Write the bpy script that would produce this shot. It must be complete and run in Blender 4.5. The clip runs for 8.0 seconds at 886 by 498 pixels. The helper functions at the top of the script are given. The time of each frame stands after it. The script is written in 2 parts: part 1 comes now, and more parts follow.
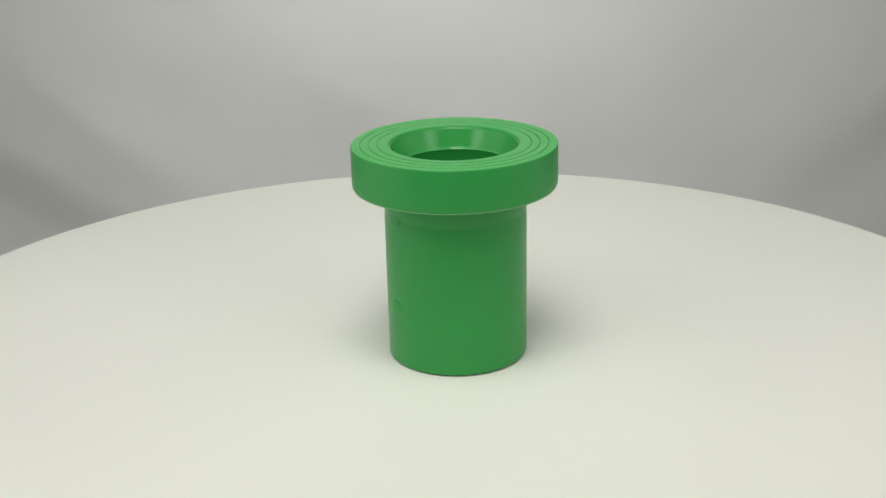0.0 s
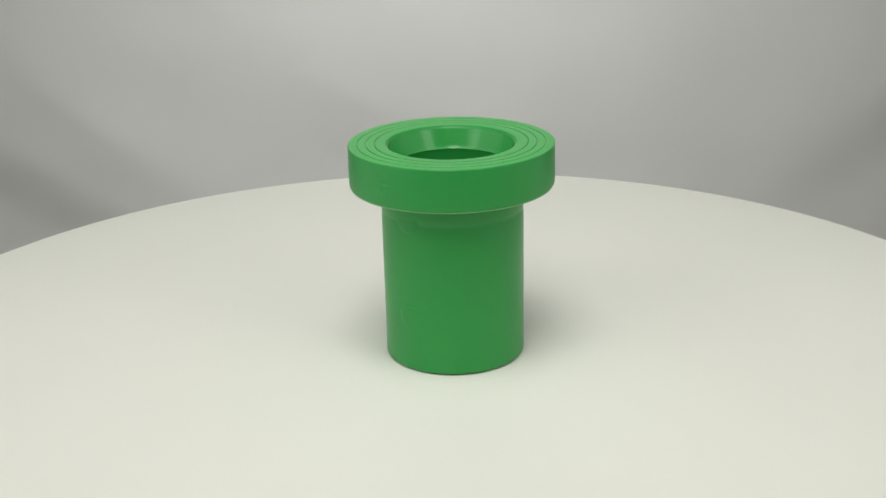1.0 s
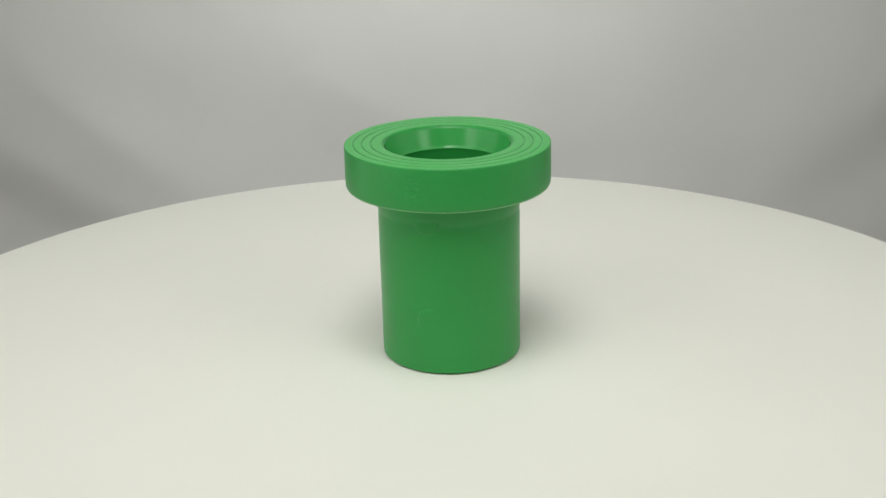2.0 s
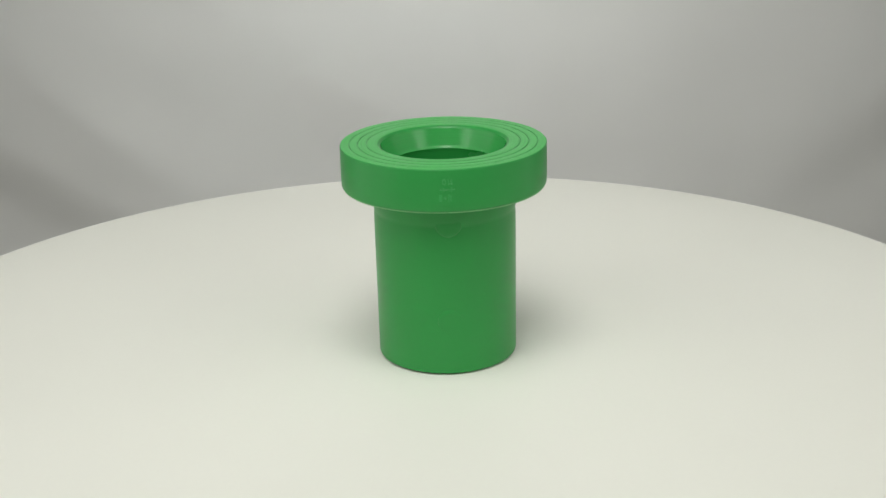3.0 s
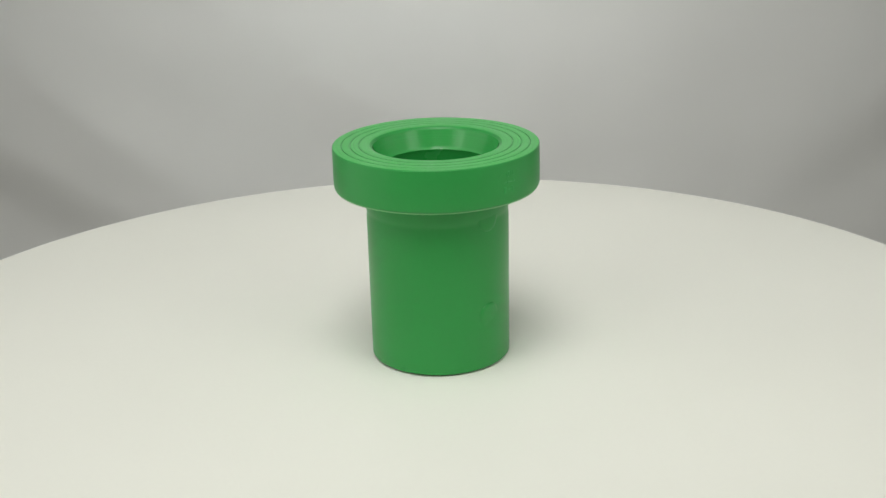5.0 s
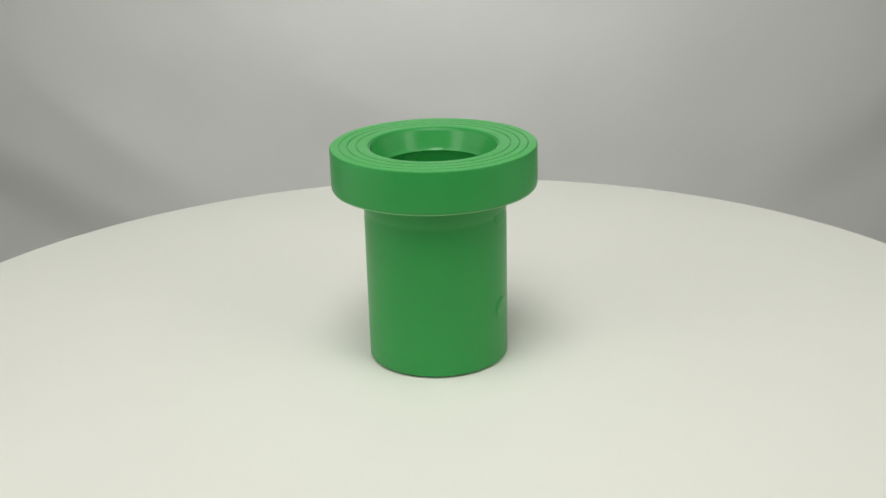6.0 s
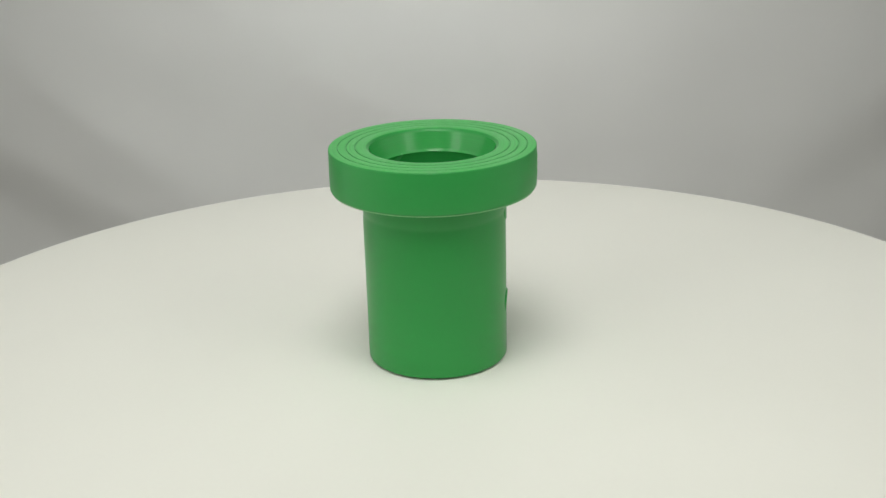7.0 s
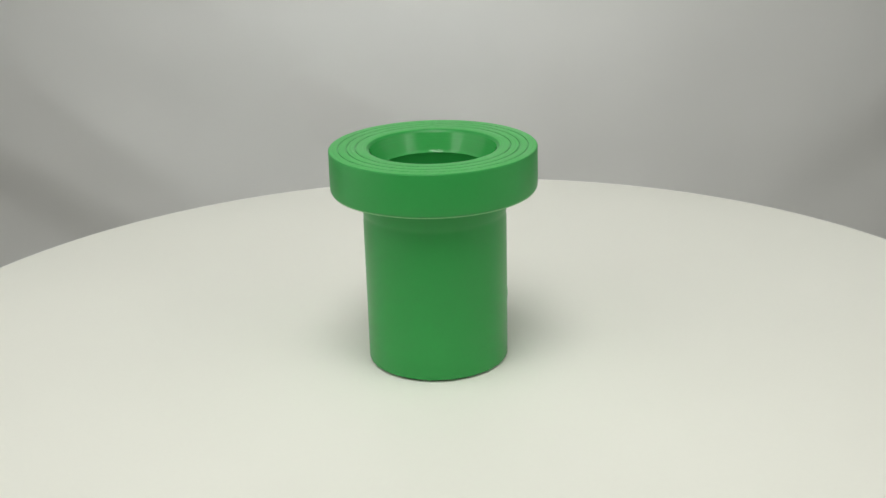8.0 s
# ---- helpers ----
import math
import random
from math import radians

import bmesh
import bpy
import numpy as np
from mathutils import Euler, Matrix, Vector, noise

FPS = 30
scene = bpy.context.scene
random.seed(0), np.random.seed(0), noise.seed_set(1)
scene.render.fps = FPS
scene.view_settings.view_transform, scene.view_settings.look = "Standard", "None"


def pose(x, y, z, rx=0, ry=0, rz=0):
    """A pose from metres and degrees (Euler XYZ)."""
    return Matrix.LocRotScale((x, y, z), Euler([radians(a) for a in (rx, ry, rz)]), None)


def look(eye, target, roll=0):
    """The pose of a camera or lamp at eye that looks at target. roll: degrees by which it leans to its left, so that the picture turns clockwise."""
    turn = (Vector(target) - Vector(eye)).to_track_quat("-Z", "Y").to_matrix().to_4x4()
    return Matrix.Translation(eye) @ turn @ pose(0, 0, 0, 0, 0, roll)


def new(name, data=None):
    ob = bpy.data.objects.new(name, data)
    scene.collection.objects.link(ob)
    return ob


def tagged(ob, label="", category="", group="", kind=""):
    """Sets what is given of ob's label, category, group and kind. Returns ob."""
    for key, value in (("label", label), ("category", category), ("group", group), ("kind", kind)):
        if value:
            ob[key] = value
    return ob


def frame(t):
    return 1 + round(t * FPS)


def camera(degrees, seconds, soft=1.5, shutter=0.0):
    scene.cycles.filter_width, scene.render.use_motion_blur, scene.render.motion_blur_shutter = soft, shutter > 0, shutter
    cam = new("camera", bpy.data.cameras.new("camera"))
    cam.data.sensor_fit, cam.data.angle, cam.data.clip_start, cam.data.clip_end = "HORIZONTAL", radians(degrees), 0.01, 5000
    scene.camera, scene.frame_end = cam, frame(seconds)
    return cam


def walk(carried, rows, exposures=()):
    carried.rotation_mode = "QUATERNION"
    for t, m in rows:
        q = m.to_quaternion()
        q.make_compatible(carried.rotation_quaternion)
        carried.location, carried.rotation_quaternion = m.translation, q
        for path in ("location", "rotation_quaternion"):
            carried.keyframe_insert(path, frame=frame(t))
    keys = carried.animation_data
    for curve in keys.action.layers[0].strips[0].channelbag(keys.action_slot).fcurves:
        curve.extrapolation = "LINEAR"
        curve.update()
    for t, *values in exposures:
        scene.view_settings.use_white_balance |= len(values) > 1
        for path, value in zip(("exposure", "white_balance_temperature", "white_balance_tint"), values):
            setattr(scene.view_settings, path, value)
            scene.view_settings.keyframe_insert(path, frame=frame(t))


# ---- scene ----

# The lengths below are drawn on the scale of a 54 mm pipe; the fitting is a 110 mm one, so U turns them into metres.
U = 2.03

# ---------------- camera: a tripod shot ----------------
cam = camera(38.787, 8.0, soft=1.5)
EYE = pose(0.0, -0.4557 * U, 0.2073 * U, 90 - 19.829, 0, 0.185) @ pose(0, 0, 0, 0, 0, -1.478)
walk(cam, [(0.0, EYE), (8.0, EYE)])

# ---------------- light: side panels, soft boxes over the turntable and lamps on the backdrop ----------------
world = bpy.data.worlds.new("world")
scene.world = world
world.use_nodes = True
world.node_tree.nodes["Background"].inputs["Color"].default_value = (0.9, 0.95, 1.0, 1)
world.node_tree.nodes["Background"].inputs["Strength"].default_value = 0.02
scene.view_settings.exposure = 0.0


def soft_box(name, eye, target, width, height, watts, colour, spread=180):
    """An area lamp behind a diffuser; a smaller spread is a lamp behind a grid."""
    data = bpy.data.lights.new(name, "AREA")
    data.shape, data.size, data.size_y = "RECTANGLE", width * U, height * U
    data.energy, data.color, data.spread = watts * U * U, colour, radians(spread)
    ob = new(name, data)
    ob.matrix_world = look(Vector(eye) * U, Vector(target) * U)
    return ob


WARM, NEUTRAL = (1.0, 0.99, 0.955), (0.97, 1.0, 0.985)
AIM = (0, 0.0, 0.05)
soft_box("side_panel_west", (-0.95, -0.2, 0.4), (0, -0.2, 0.4), 1.2, 1.3, 3.15, WARM)
soft_box("side_panel_east", (0.95, -0.2, 0.4), (0, -0.2, 0.4), 1.2, 1.3, 1.85, WARM)
soft_box("top_lamp", (-0.05, -0.30, 1.2), AIM, 0.60, 0.60, 0.90, WARM, 60)
soft_box("camera_lamp", (-0.08, -0.62, 0.85), AIM, 0.32, 0.32, 0.37, WARM, 75)
soft_box("front_lamp_west", (-0.55, -0.48, 0.58), AIM, 0.28, 0.60, 0.42, WARM, 110)
soft_box("front_lamp_east", (0.55, -0.48, 0.58), AIM, 0.28, 0.60, 0.42, WARM, 110)
soft_box("backdrop_lamp", (0.0, 0.30, 0.50), (0, 0.72, 0.05), 0.45, 0.18, 1.15, NEUTRAL, 100)


# ---------------- materials ----------------
def material(name, colour, rough, spread=0.06, grain=900.0, patch=8.0, bump=0.1, bump_scale=1500.0, spec=0.5, distance=0.0002):
    """A plain surface with patches, fine grain, uneven gloss and fine relief, in object space."""
    m = bpy.data.materials.new(name)
    m.use_nodes = True
    nt = m.node_tree
    n, link = nt.nodes, nt.links.new
    bsdf = n["Principled BSDF"]
    co = n.new("ShaderNodeTexCoord")

    def noise_node(scale, detail):
        q = n.new("ShaderNodeTexNoise")
        q.inputs["Scale"].default_value, q.inputs["Detail"].default_value = scale / U, detail
        link(co.outputs["Object"], q.inputs["Vector"])
        return q

    big, fine, relief = noise_node(patch, 4), noise_node(grain, 3), noise_node(bump_scale, 4)
    add = n.new("ShaderNodeMath")
    add.operation = "MULTIPLY_ADD"
    link(fine.outputs["Fac"], add.inputs[0])
    add.inputs[1].default_value = 0.35
    link(big.outputs["Fac"], add.inputs[2])
    ramp = n.new("ShaderNodeMapRange")
    ramp.inputs["From Min"].default_value, ramp.inputs["From Max"].default_value = 0.35, 1.0
    ramp.inputs["To Min"].default_value, ramp.inputs["To Max"].default_value = 1 - spread, 1 + spread
    link(add.outputs[0], ramp.inputs["Value"])
    tint = n.new("ShaderNodeVectorMath")
    tint.operation = "SCALE"
    tint.inputs[0].default_value = colour
    link(ramp.outputs["Result"], tint.inputs["Scale"])
    link(tint.outputs["Vector"], bsdf.inputs["Base Color"])
    gloss = n.new("ShaderNodeMapRange")
    gloss.inputs["From Min"].default_value, gloss.inputs["From Max"].default_value = 0.3, 0.7
    gloss.inputs["To Min"].default_value, gloss.inputs["To Max"].default_value = rough - 0.05, rough + 0.05
    link(big.outputs["Fac"], gloss.inputs["Value"])
    link(gloss.outputs["Result"], bsdf.inputs["Roughness"])
    bsdf.inputs["Specular IOR Level"].default_value = spec
    b = n.new("ShaderNodeBump")
    b.inputs["Strength"].default_value, b.inputs["Distance"].default_value = bump, distance * U
    link(relief.outputs["Fac"], b.inputs["Height"])
    link(b.outputs["Normal"], bsdf.inputs["Normal"])
    return m


GREEN = material("green_polypropylene", (0.0235, 0.276, 0.0535), 0.36, 0.05, 700, 35, 0.05, 900, 0.36)
SHINY = material("green_polypropylene_smooth", (0.028, 0.320, 0.060), 0.24, 0.05, 700, 35, 0.03, 700, 0.5)
PALE = material("pale_green", (0.22, 0.52, 0.22), 0.4, 0.15, 700, 60, 0.05, 900, 0.4)
WHITE = material("white_laminate", (0.785, 0.795, 0.728), 0.55, 0.018, 500, 9, 0.06, 1800, 0.35)
EDGE = material("white_edging", (0.80, 0.81, 0.76), 0.35, 0.04, 300, 30, 0.1, 900)
CLOTH = material("grey_cloth", (0.535, 0.535, 0.513), 0.9, 0.03, 1200, 7, 0.12, 1400, 0.15, 0.0003)
PLASTER = material("white_plaster", (0.76, 0.76, 0.74), 0.9, 0.05, 120, 2, 0.2, 300, 0.2, 0.001)
# turned face of the same plastic; its lighter green paints in light from above
TURNED_LIT = material("green_polypropylene_turned_lit", (0.050, 0.410, 0.082), 0.36, 0.05, 700, 35, 0.05, 900, 0.45)
RUBBED = material("green_polypropylene_rubbed", (0.036, 0.335, 0.075), 0.34, 0.08, 900, 60, 0.05, 900, 0.45)
DARK = material("dark_plastic", (0.06, 0.06, 0.065), 0.5, 0.1, 500, 20, 0.1, 1500)


def turning_rings(m, scale, relief, spread):
    """Fine concentric tool marks about the z axis, in tone and relief."""
    n, link = m.node_tree.nodes, m.node_tree.links.new
    co = n.new("ShaderNodeTexCoord")
    flat = n.new("ShaderNodeVectorMath")
    flat.operation = "MULTIPLY"
    flat.inputs[1].default_value = (1, 1, 0)
    link(co.outputs["Object"], flat.inputs[0])
    radius = n.new("ShaderNodeVectorMath")
    radius.operation = "LENGTH"
    link(flat.outputs["Vector"], radius.inputs[0])
    rings = n.new("ShaderNodeTexNoise")
    rings.noise_dimensions = "1D"
    rings.inputs["Scale"].default_value, rings.inputs["Detail"].default_value = scale / U, 3
    link(radius.outputs["Value"], rings.inputs["W"])
    bsdf = n["Principled BSDF"]
    old = bsdf.inputs["Normal"].links[0].from_socket
    b = n.new("ShaderNodeBump")
    b.inputs["Strength"].default_value, b.inputs["Distance"].default_value = relief, 0.00012 * U
    link(rings.outputs["Fac"], b.inputs["Height"])
    link(old, b.inputs["Normal"])
    link(b.outputs["Normal"], bsdf.inputs["Normal"])
    tone = n.new("ShaderNodeMapRange")
    tone.inputs["From Min"].default_value, tone.inputs["From Max"].default_value = 0.3, 0.7
    tone.inputs["To Min"].default_value, tone.inputs["To Max"].default_value = 1 - spread, 1 + spread
    link(rings.outputs["Fac"], tone.inputs["Value"])
    mix = n.new("ShaderNodeVectorMath")
    mix.operation = "SCALE"
    link(bsdf.inputs["Base Color"].links[0].from_socket, mix.inputs[0])
    link(tone.outputs["Result"], mix.inputs["Scale"])
    link(mix.outputs["Vector"], bsdf.inputs["Base Color"])


turning_rings(TURNED_LIT, 1700, 1.0, 0.16)
turning_rings(SHINY, 3500, 0.10, 0.025)


# ---------------- building helpers ----------------
def finish(me, angle):
    for poly in me.polygons:
        poly.use_smooth = True
    me.set_sharp_from_angle(angle=radians(angle))


def part(name, bm, mat, parent=None, label="", angle=35):
    """Links a bmesh, drawn at the small scale, as one mesh object under a thing."""
    bmesh.ops.recalc_face_normals(bm, faces=bm.faces)
    for v in bm.verts:
        v.co *= U
    me = bpy.data.meshes.new(name)
    bm.to_mesh(me)
    bm.free()
    me.materials.append(mat)
    finish(me, angle)
    ob = new(name, me)
    ob.parent = parent
    return tagged(ob, label)


def lathe(profile, steps=192, centre=(0.0, 0.0)):
    """Turns a closed profile of (radius, height) about the z axis. A radius of 0 becomes one point."""
    bm = bmesh.new()
    rings = []
    for r, z in profile:
        if r < 1e-7:
            rings.append([bm.verts.new((centre[0], centre[1], z))])
        else:
            rings.append([bm.verts.new((centre[0] + r * math.cos(2 * math.pi * i / steps),
                                        centre[1] + r * math.sin(2 * math.pi * i / steps), z)) for i in range(steps)])
    for a, b in zip(rings, rings[1:] + rings[:1]):
        if len(a) == 1 and len(b) == 1:
            continue
        for i in range(steps):
            j = (i + 1) % steps
            if len(a) == 1:
                bm.faces.new((a[0], b[i], b[j]))
            elif len(b) == 1:
                bm.faces.new((a[i], a[j], b[0]))
            else:
                bm.faces.new((a[i], a[j], b[j], b[i]))
    return bm


def arc(cr, cz, radius, start, end, n=6):
    """Points of a rounded corner of a profile, angles in degrees."""
    return [(cr + radius * math.cos(radians(start + (end - start) * i / n)),
             cz + radius * math.sin(radians(start + (end - start) * i / n))) for i in range(n + 1)]


# ---------------- the setting ----------------
def slab(name, x0, x1, y0, y1, z0, z1, mat, label, category):
    bm = bmesh.new()
    bmesh.ops.create_cube(bm, size=1)
    for v in bm.verts:
        v.co = Vector(((x0 + x1) / 2 + v.co.x * (x1 - x0), (y0 + y1) / 2 + v.co.y * (y1 - y0), (z0 + z1) / 2 + v.co.z * (z1 - z0)))
    return tagged(part(name, bm, mat), label, category, kind="structure")


FLOOR_Z, TOP, HALF, NEAR, FAR = -0.405, 1.35, 1.0, -1.15, 1.0
slab("floor", -HALF - 0.1, HALF + 0.1, NEAR - 0.1, FAR + 0.1, FLOOR_Z - 0.1, FLOOR_Z, PLASTER, "plain white floor under the grey cloth", "floor")
slab("ceiling", -HALF - 0.1, HALF + 0.1, NEAR - 0.1, FAR + 0.1, TOP, TOP + 0.1, PLASTER, "plain white ceiling of the photo booth", "ceiling")
slab("wall_north", -HALF - 0.1, HALF + 0.1, FAR, FAR + 0.1, FLOOR_Z, TOP, PLASTER, "plain white wall behind the cloth", "wall")
slab("wall_south", -HALF - 0.1, HALF + 0.1, NEAR - 0.1, NEAR, FLOOR_Z, TOP, PLASTER, "plain white wall of the photo booth", "wall")
slab("wall_east", HALF, HALF + 0.1, NEAR, FAR, FLOOR_Z, TOP, PLASTER, "plain white wall of the photo booth", "wall")
slab("wall_west", -HALF - 0.1, -HALF, NEAR, FAR, FLOOR_Z, TOP, PLASTER, "plain white wall of the photo booth", "wall")

# The cloth lies flat under the turntable, sweeps up behind it and hangs.
SWEEP_Y, SWEEP_R, CLOTH_Z = 0.54, 0.18, -0.40
# soft drooping folds: two ends of the crest as (across, height), width of the drop below it, depth
FOLDS = [
    ((-0.56, 0.005), (-0.23, -0.220), 0.066, 0.015),
    ((-0.46, 0.055), (-0.22, -0.160), 0.060, 0.005),
    ((-0.20, 0.030), (0.02, -0.110), 0.090, 0.004),
    ((0.52, 0.020), (0.34, -0.130), 0.065, 0.008),
    ((0.34, 0.060), (0.14, -0.080), 0.090, 0.0015),
]


def fold_height(x, z):
    side = -math.sqrt(x * x + 0.01)  # the wrinkles run down towards the middle from both sides
    along, across = 0.83 * side - 0.55 * z, 0.55 * side + 0.83 * z
    h = 0.004 * noise.noise(Vector((x * 4, z * 5, 3.1))) + 0.0012 * noise.noise(Vector((x * 11, z * 16, 7.7)))
    calm = 1.0 - 0.55 / (1 + math.exp(-(x - 0.05) / 0.05))  # the cloth hangs smoother on the east side
    h += calm * 0.0026 * noise.noise(Vector((along * 5, across * 17, x * 2.0))) + calm * 0.0009 * noise.noise(Vector((along * 14, across * 45, x * 3 + 5.0)))
    for (x0, z0), (x1, z1), wide, high in FOLDS:
        dx, dz = x1 - x0, z1 - z0
        run = math.hypot(dx, dz)
        along = ((x - x0) * dx + (z - z0) * dz) / run
        below = abs(dx) / run * (z0 + dz / dx * (x - x0) - z)
        ends = 1 / (1 + math.exp(-(along + 0.02) / 0.03)) / (1 + math.exp((along - run - 0.02) / 0.04))
        if below < 0:
            shape = math.exp(-(below / 0.09) ** 2)
        else:
            f = min(1.0, below / wide)
            shape = 1 - f * f * (3 - 2 * f)
        h += high * shape * ends
    return h


def backdrop_cloth():
    bm = bmesh.new()
    xs = np.linspace(-0.95, 0.95, 261)
    ss = np.linspace(-0.75, 1.9, 321)
    rows = []
    for s in ss:
        a = min(max((s - SWEEP_Y) / SWEEP_R, 0.0), math.pi / 2)
        y = s if s < SWEEP_Y else SWEEP_Y + SWEEP_R * math.sin(a)
        z = CLOTH_Z + SWEEP_R * (1 - math.cos(a)) + max(0.0, s - SWEEP_Y - SWEEP_R * math.pi / 2)
        ease = max(0.0, a / (math.pi / 2))
        row = []
        for x in xs:
            h = fold_height(x, z) * ease
            row.append(bm.verts.new((x, y - math.sin(a) * h, z + math.cos(a) * h)))
        rows.append(row)
    for lo, hi in zip(rows, rows[1:]):
        for i in range(len(xs) - 1):
            bm.faces.new((lo[i], lo[i + 1], hi[i + 1], hi[i]))
    ob = part("backdrop", bm, CLOTH, angle=80)
    thick = ob.modifiers.new("thickness", "SOLIDIFY")
    thick.thickness, thick.offset = 0.0012 * U, 0
    return tagged(ob, "light grey cloth backdrop with soft diagonal folds", "backdrop", kind="structure")


backdrop_cloth()


# ---------------- the turntable ----------------
DISC_R, DISC_X, DISC_Y, DISC_T = 0.24475, -0.00179, 0.00943, 0.012


def turntable():
    top = tagged(new("turntable"), "large round white laminate turntable, slowly turning", "turntable")
    profile = [(0, 0)] + [(DISC_R * k / 12, 0) for k in range(1, 12)]
    profile += arc(DISC_R - 0.0008, -0.0008, 0.0008, 90, 0, 4)
    profile += arc(DISC_R - 0.0008, -DISC_T + 0.0008, 0.0008, 0, -90, 4) + [(0.12, -DISC_T), (0, -DISC_T)]
    part("disc", lathe(profile, 256, (DISC_X, DISC_Y)), WHITE, top, "flat matt white laminate disc")
    band = [(DISC_R - 0.0004, 0.0001)] + arc(DISC_R + 0.0001, -0.0004, 0.0005, 90, 0, 4)
    band += [(DISC_R + 0.0006, -DISC_T), (DISC_R - 0.0004, -DISC_T - 0.0001)]
    part("edge_band", lathe(band, 256, (DISC_X, DISC_Y)), EDGE, top, "thin glossy white edge banding")
    return top


def pedestal():
    base = tagged(new("pedestal"), "dark round pedestal under the white turntable", "pedestal")
    base.location = (0, 0, CLOTH_Z * U)
    up = -CLOTH_Z - DISC_T - 0.0001
    part("plinth", lathe([(0, 0), (0.12, 0)] + arc(0.116, 0.056, 0.004, 0, 90, 4) + [(0, 0.06)], 96), DARK, base)
    part("column", lathe([(0, 0.06), (0.035, 0.06), (0.03, 0.08), (0.03, up), (0, up)], 64), DARK, base)
    return base


# ---------------- the flange adapter ----------------
COLLAR_R, BODY_R, COLLAR_Z, TOP_Z = 0.0390, 0.0271, 0.0685, 0.08463
FUNNEL_R, BORE_R, FUNNEL_Z = 0.0235, 0.0206, 0.0760


def groove(r, z, half=0.00016, deep=0.00034, step=0.0):
    """One turned groove in the sealing face, walked inwards."""
    return [(r + half + 0.00005, z), (r + half, z - 0.00005), (r + half * 0.35, z - deep), (r - half * 0.35, z - deep),
            (r - half, z - 0.00005 - step), (r - half - 0.00005, z - step)]


def flange_adapter():
    top = tagged(new("flange_adapter"), "green moulded plastic pipe flange adapter standing on the turntable", "pipe fitting")

    # collar, from the underside round to the funnel
    c = [(0.0262, COLLAR_Z)]
    c += [(0.0364, COLLAR_Z)] + arc(COLLAR_R - 0.0013, COLLAR_Z + 0.0013, 0.0013, -86, -2, 8)
    c += [(COLLAR_R + 0.00008, COLLAR_Z + 0.004), (COLLAR_R + 0.00005, COLLAR_Z + 0.009)]
    c += arc(COLLAR_R - 0.0005, TOP_Z - 0.0005, 0.0005, 0, 90, 5)
    z = TOP_Z
    for r in (0.0355, 0.0322, 0.0290):
        c += groove(r, z)
        c += [(r - 0.0008, z + 0.00005), (r - 0.0014, z), (r - 0.0020, z + 0.00006), (r - 0.0026, z)]
    c += arc(FUNNEL_R + 0.0022, z - 0.0021, 0.0021, 90, 155, 12)
    for k in range(1, 12):  # faint turning rings down the funnel
        f = k / 12
        c.append((FUNNEL_R + 0.0003 + (BORE_R - FUNNEL_R) * f + 0.00003 * (k % 2), z - 0.0013 + (FUNNEL_Z + 0.0016 - z) * f))
    c += arc(BORE_R + 0.0004, FUNNEL_Z + 0.0001, 0.0004, 145, 215, 6)
    c += [(BORE_R + 0.0003, FUNNEL_Z - 0.0008), (BORE_R + 0.0003, COLLAR_Z)]
    collar = part("collar", lathe(c, 256), GREEN, top, "thick green collar with turned sealing grooves", 40)
    collar.data.materials.append(SHINY)  # the funnel is smoother than the rest
    collar.data.materials.append(TURNED_LIT)  # the sealing face shows the lathe's marks
    for poly in collar.data.polygons:
        if math.hypot(poly.center.x, poly.center.y) < (FUNNEL_R + 0.0004) * U:
            poly.material_index = 1
        # faces that look up take the turned green with the light painted in
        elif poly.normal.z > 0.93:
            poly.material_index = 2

    # the parting line's ridge; the pale colour paints the highlight along this edge
    flash = arc(COLLAR_R - 0.00066, COLLAR_Z + 0.00015, 0.00020, 0, 330, 9)
    part("parting_line", lathe(flash, 192), PALE, top, "thin moulding flash along the collar's lower edge, its highlight painted pale", 60)

    # tubular body with a slightly proud band beneath the collar
    b = [(BORE_R + 0.0003, 0.0003), (BODY_R - 0.0018, 0.0), (BODY_R - 0.0016, 0.0005), (BODY_R - 0.0006, 0.0007)] + arc(BODY_R - 0.0005, 0.0012, 0.0005, -80, 0, 5)
    b += [(BODY_R + 0.00005, 0.02), (BODY_R + 0.00010, 0.04), (BODY_R + 0.00010, COLLAR_Z - 0.0115), (BODY_R - 0.00004, COLLAR_Z - 0.0100)]
    b += [(BODY_R - 0.00002, COLLAR_Z - 0.0092), (BODY_R + 0.00016, COLLAR_Z - 0.0084), (BODY_R + 0.00040, COLLAR_Z - 0.0076)]
    b += [(BODY_R + 0.00062, COLLAR_Z - 0.0060), (BODY_R + 0.00086, COLLAR_Z - 0.0040), (BODY_R + 0.00118, COLLAR_Z - 0.0024)]
    b += [(BODY_R + 0.0023 - 0.0011 * math.cos(radians(a)), COLLAR_Z - 0.0012 + 0.0010 * math.sin(radians(a))) for a in (15, 35, 55, 75, 88)]
    b += [(BODY_R + 0.0023, COLLAR_Z + 0.0004), (BORE_R + 0.0008, COLLAR_Z + 0.0004), (BORE_R + 0.0003, COLLAR_Z - 0.0001)]
    part("body", lathe(b, 256), GREEN, top, "smooth green tubular body", 40)

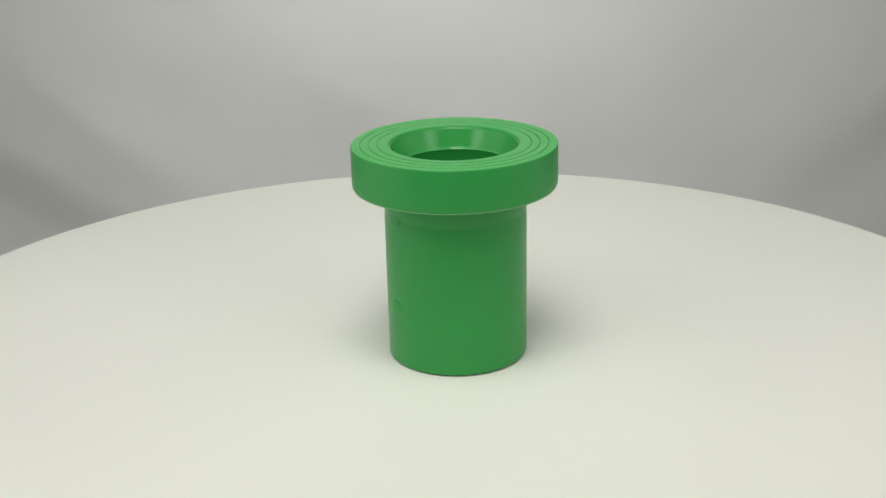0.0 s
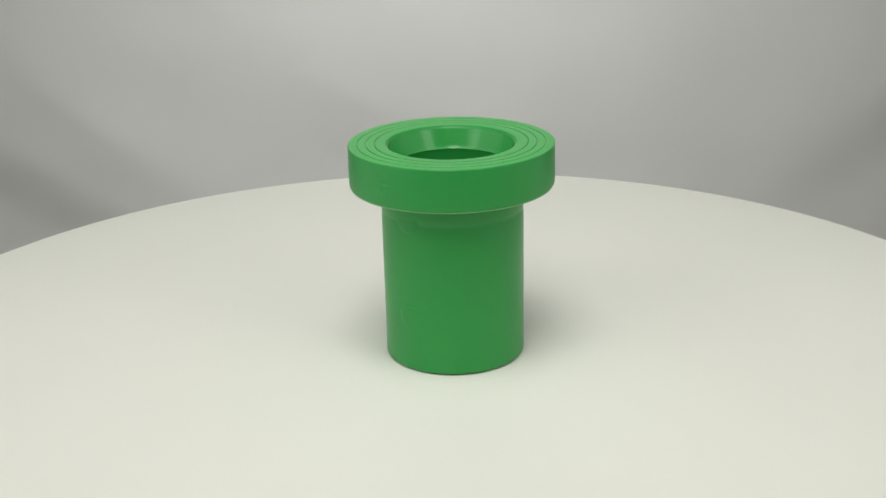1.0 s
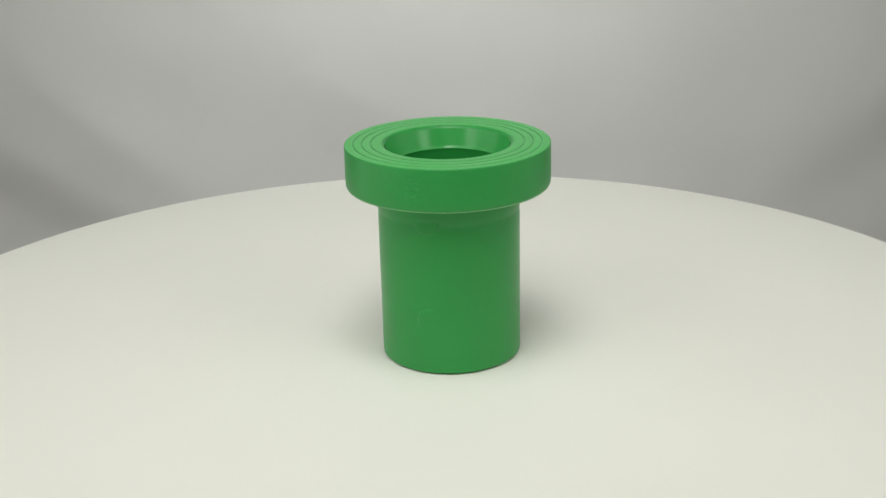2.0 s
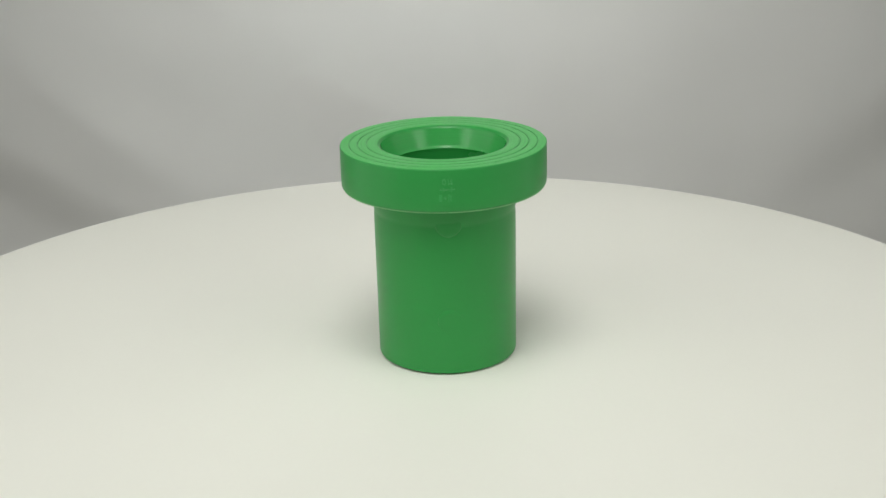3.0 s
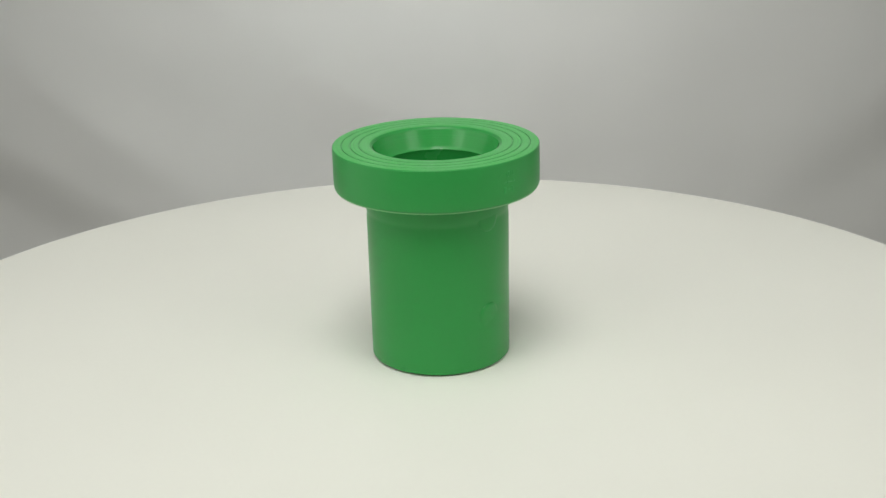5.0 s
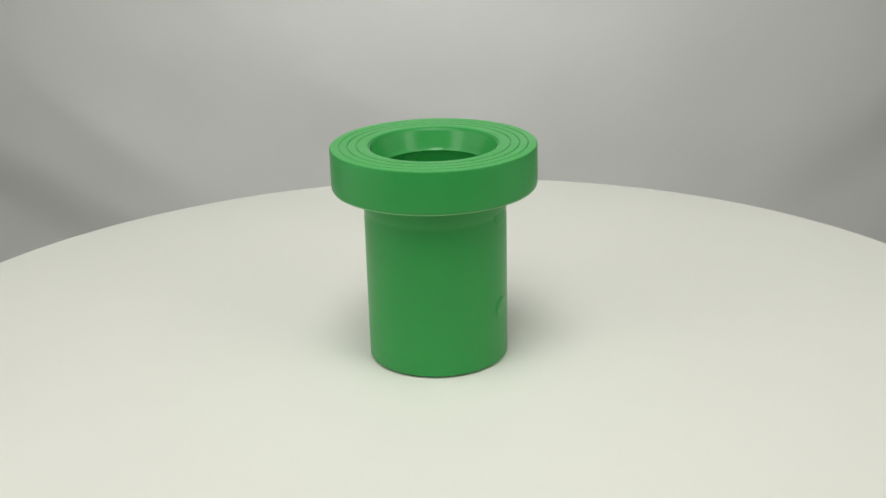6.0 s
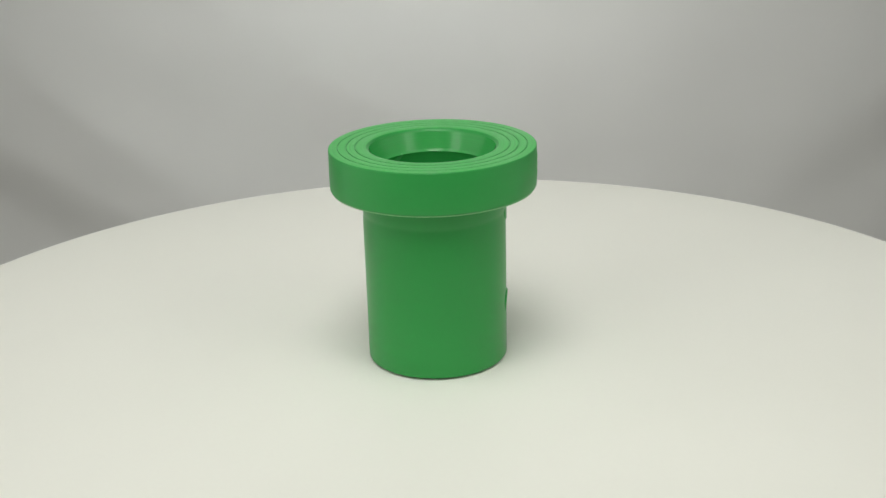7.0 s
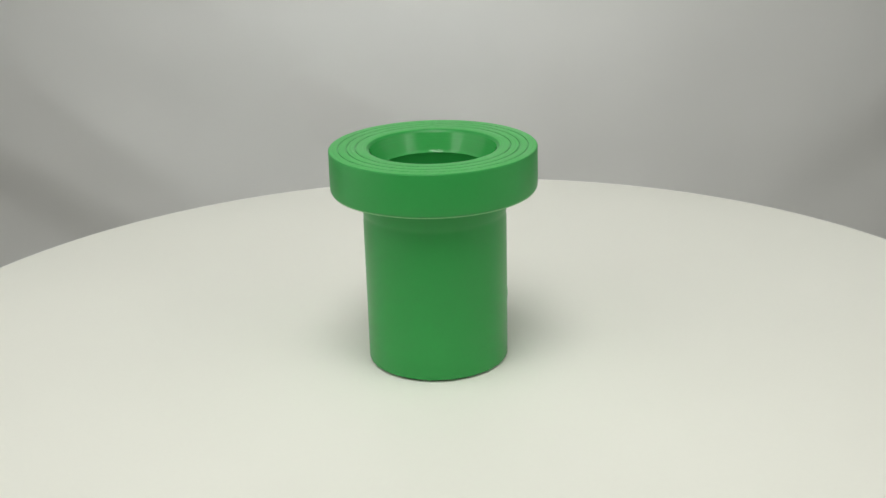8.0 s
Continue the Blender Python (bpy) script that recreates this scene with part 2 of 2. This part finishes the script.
    # two round moulding pads on the body
    def pad(turn, z, radius, slope, high, base=0.35):
        bm = bmesh.new()
        rings = [(1.0, -0.0001), (0.955, 0.00020), (0.90, 0.00034), (0.6, 0.00036), (0.0, 0.00036)]
        made = []
        for k, lift in rings:
            ring = []
            for i in range(40 if k else 1):
                a = 2 * math.pi * i / 40
                u, w = radius * k * math.cos(a), radius * k * math.sin(a)
                rise = base + 0.75 * (slope[0] * u + slope[1] * w) / radius
                r = BODY_R + 0.00012 + (lift * high * rise if lift > 0 else lift)
                g = radians(turn) + u / BODY_R
                ring.append(bm.verts.new((r * math.cos(g), r * math.sin(g), z + w)))
            made.append(ring)
        for a, c2 in zip(made, made[1:]):
            for i in range(40):
                j = (i + 1) % 40
                bm.faces.new((a[i], a[j], c2[j], c2[i]) if len(c2) > 1 else (a[i], a[j], c2[0]))
        return part("moulding_pad", bm, GREEN, top, "faint round raised moulding pad", 50)

    pad(-149.0, 0.0602, 0.0048, (0.30, -0.15), 0.90, 0.90)
    pad(-149.0, 0.0223, 0.0048, (-0.55, 0.9), 1.5)

    # raised lettering on the collar, upside down: the size in strokes, the rest plain bars
    def mark(turn, z, wide, high, tall=0.00013):
        bm = bmesh.new()
        vs = []
        for r in (COLLAR_R - 0.00002, COLLAR_R + 0.00008 + tall):
            for u, w in ((-1, -1), (1, -1), (1, 1), (-1, 1)):
                slope = 0.0 if r > COLLAR_R else 0.00016
                g = radians(turn) + u * (wide / 2 - 0.00008 + slope) / COLLAR_R
                vs.append(bm.verts.new((r * math.cos(g), r * math.sin(g), z + w * (high / 2 - 0.00008 + slope))))
        for f in ((3, 2, 1, 0), (4, 5, 6, 7), (0, 1, 5, 4), (1, 2, 6, 5), (2, 3, 7, 6), (3, 0, 4, 7)):
            bm.faces.new([vs[i] for i in f])
        return part("raised_mark", bm, RUBBED, top)

    for turn, z, wide, high in MARKS:
        mark(turn, z, wide, high)

    # the round mould insert that carried the lettering leaves a faint ring
    bm = bmesh.new()
    rings = []
    for k, lift in ((0.0059, -0.00002), (0.00575, 0.00003), (0.0056, 0.00003), (0.00545, -0.00002)):
        ring = []
        for i in range(72):
            a = 2 * math.pi * i / 72
            g, r = radians(-150.2) + k * math.cos(a) / COLLAR_R, COLLAR_R + 0.00006 + lift
            ring.append(bm.verts.new((r * math.cos(g), r * math.sin(g), 0.0766 + k * math.sin(a))))
        rings.append(ring)
    for a, b in zip(rings, rings[1:]):
        for i in range(72):
            bm.faces.new((a[i], a[(i + 1) % 72], b[(i + 1) % 72], b[i]))
    part("insert_ring", bm, GREEN, top, "faint round outline of a mould insert", 60)

    # a short pale scuff on the sealing face
    bm = bmesh.new()
    rows = []
    for i in range(9):
        g, w = radians(23 + 1.2 * i), 0.00022 * math.sin(math.pi * (i + 0.4) / 8.8)
        rows.append([bm.verts.new(((0.0299 + q * w) * math.cos(g), (0.0299 + q * w) * math.sin(g), TOP_Z + up)) for q, up in ((-1, -0.00004), (0, 0.00010), (1, -0.00004))])
    for a, b in zip(rows, rows[1:]):
        for i in range(2):
            bm.faces.new((a[i], a[i + 1], b[i + 1], b[i]))
    part("scuff", bm, PALE, top, "short pale scuff", 60)
    return top


# the three raised lines: azimuth, height, width and height of each bar
MARKS = []
for off in (-3.1, -2.5, -1.9, 1.7, 2.3, 2.9):
    MARKS.append((-150.9 + off, 0.0743, 0.0004, 0.0024))
MARKS += [(-150.9, 0.0743, 0.0010, 0.0004), (-150.9, 0.0743, 0.0004, 0.0010)]
for off, wide, high in ((-3.2, 0.0009, 0.0004), (-1.9, 0.0004, 0.0015), (-0.7, 0.0011, 0.0004), (0.9, 0.0011, 0.0004), (2.2, 0.0004, 0.0016), (3.3, 0.0008, 0.0004)):
    MARKS.append((-149.9 + off, 0.0773, wide, high))
# the size, 110, standing on its head
MARKS += [(-149.8 + off, 0.0802, 0.0004, 0.0014) for off in (-2.3, -0.9)]
MARKS += [(-149.8 - 1.6, 0.0802 + up, 0.0007, 0.00036) for up in (-0.00085, 0.00085)]
MARKS += [(-149.8 + off, 0.0802, 0.0004, 0.0020) for off in (0.6, 2.0)]
MARKS += [(-149.8 + off, 0.0802 - 0.0007, 0.0004, 0.00036) for off in (1.1, 2.5)]

plate = turntable()
pedestal()
adapter = flange_adapter()


# ---------------- what moves ----------------
TURN = 20.47  # degrees a second


def motions():
    """The disc runs slightly out of true on its spindle and carries the adapter with it."""
    disc_rows, adapter_rows = [], []
    for k in range(17):
        t = k * 0.5
        m = pose(0, 0, 0, 0, 0, TURN * t) @ pose(0, 0, 0, -0.224) @ pose(0, 0, 0, 0, 0.257)
        disc_rows.append((t, m))
        adapter_rows.append((t, m @ pose(0.0036 * U, 0.00247 * U, 0.00008 * U) @ pose(0, 0, 0, 0.234) @ pose(0, 0, 0, 0, -0.172)))
    walk(plate, disc_rows)
    walk(adapter, adapter_rows)


motions()
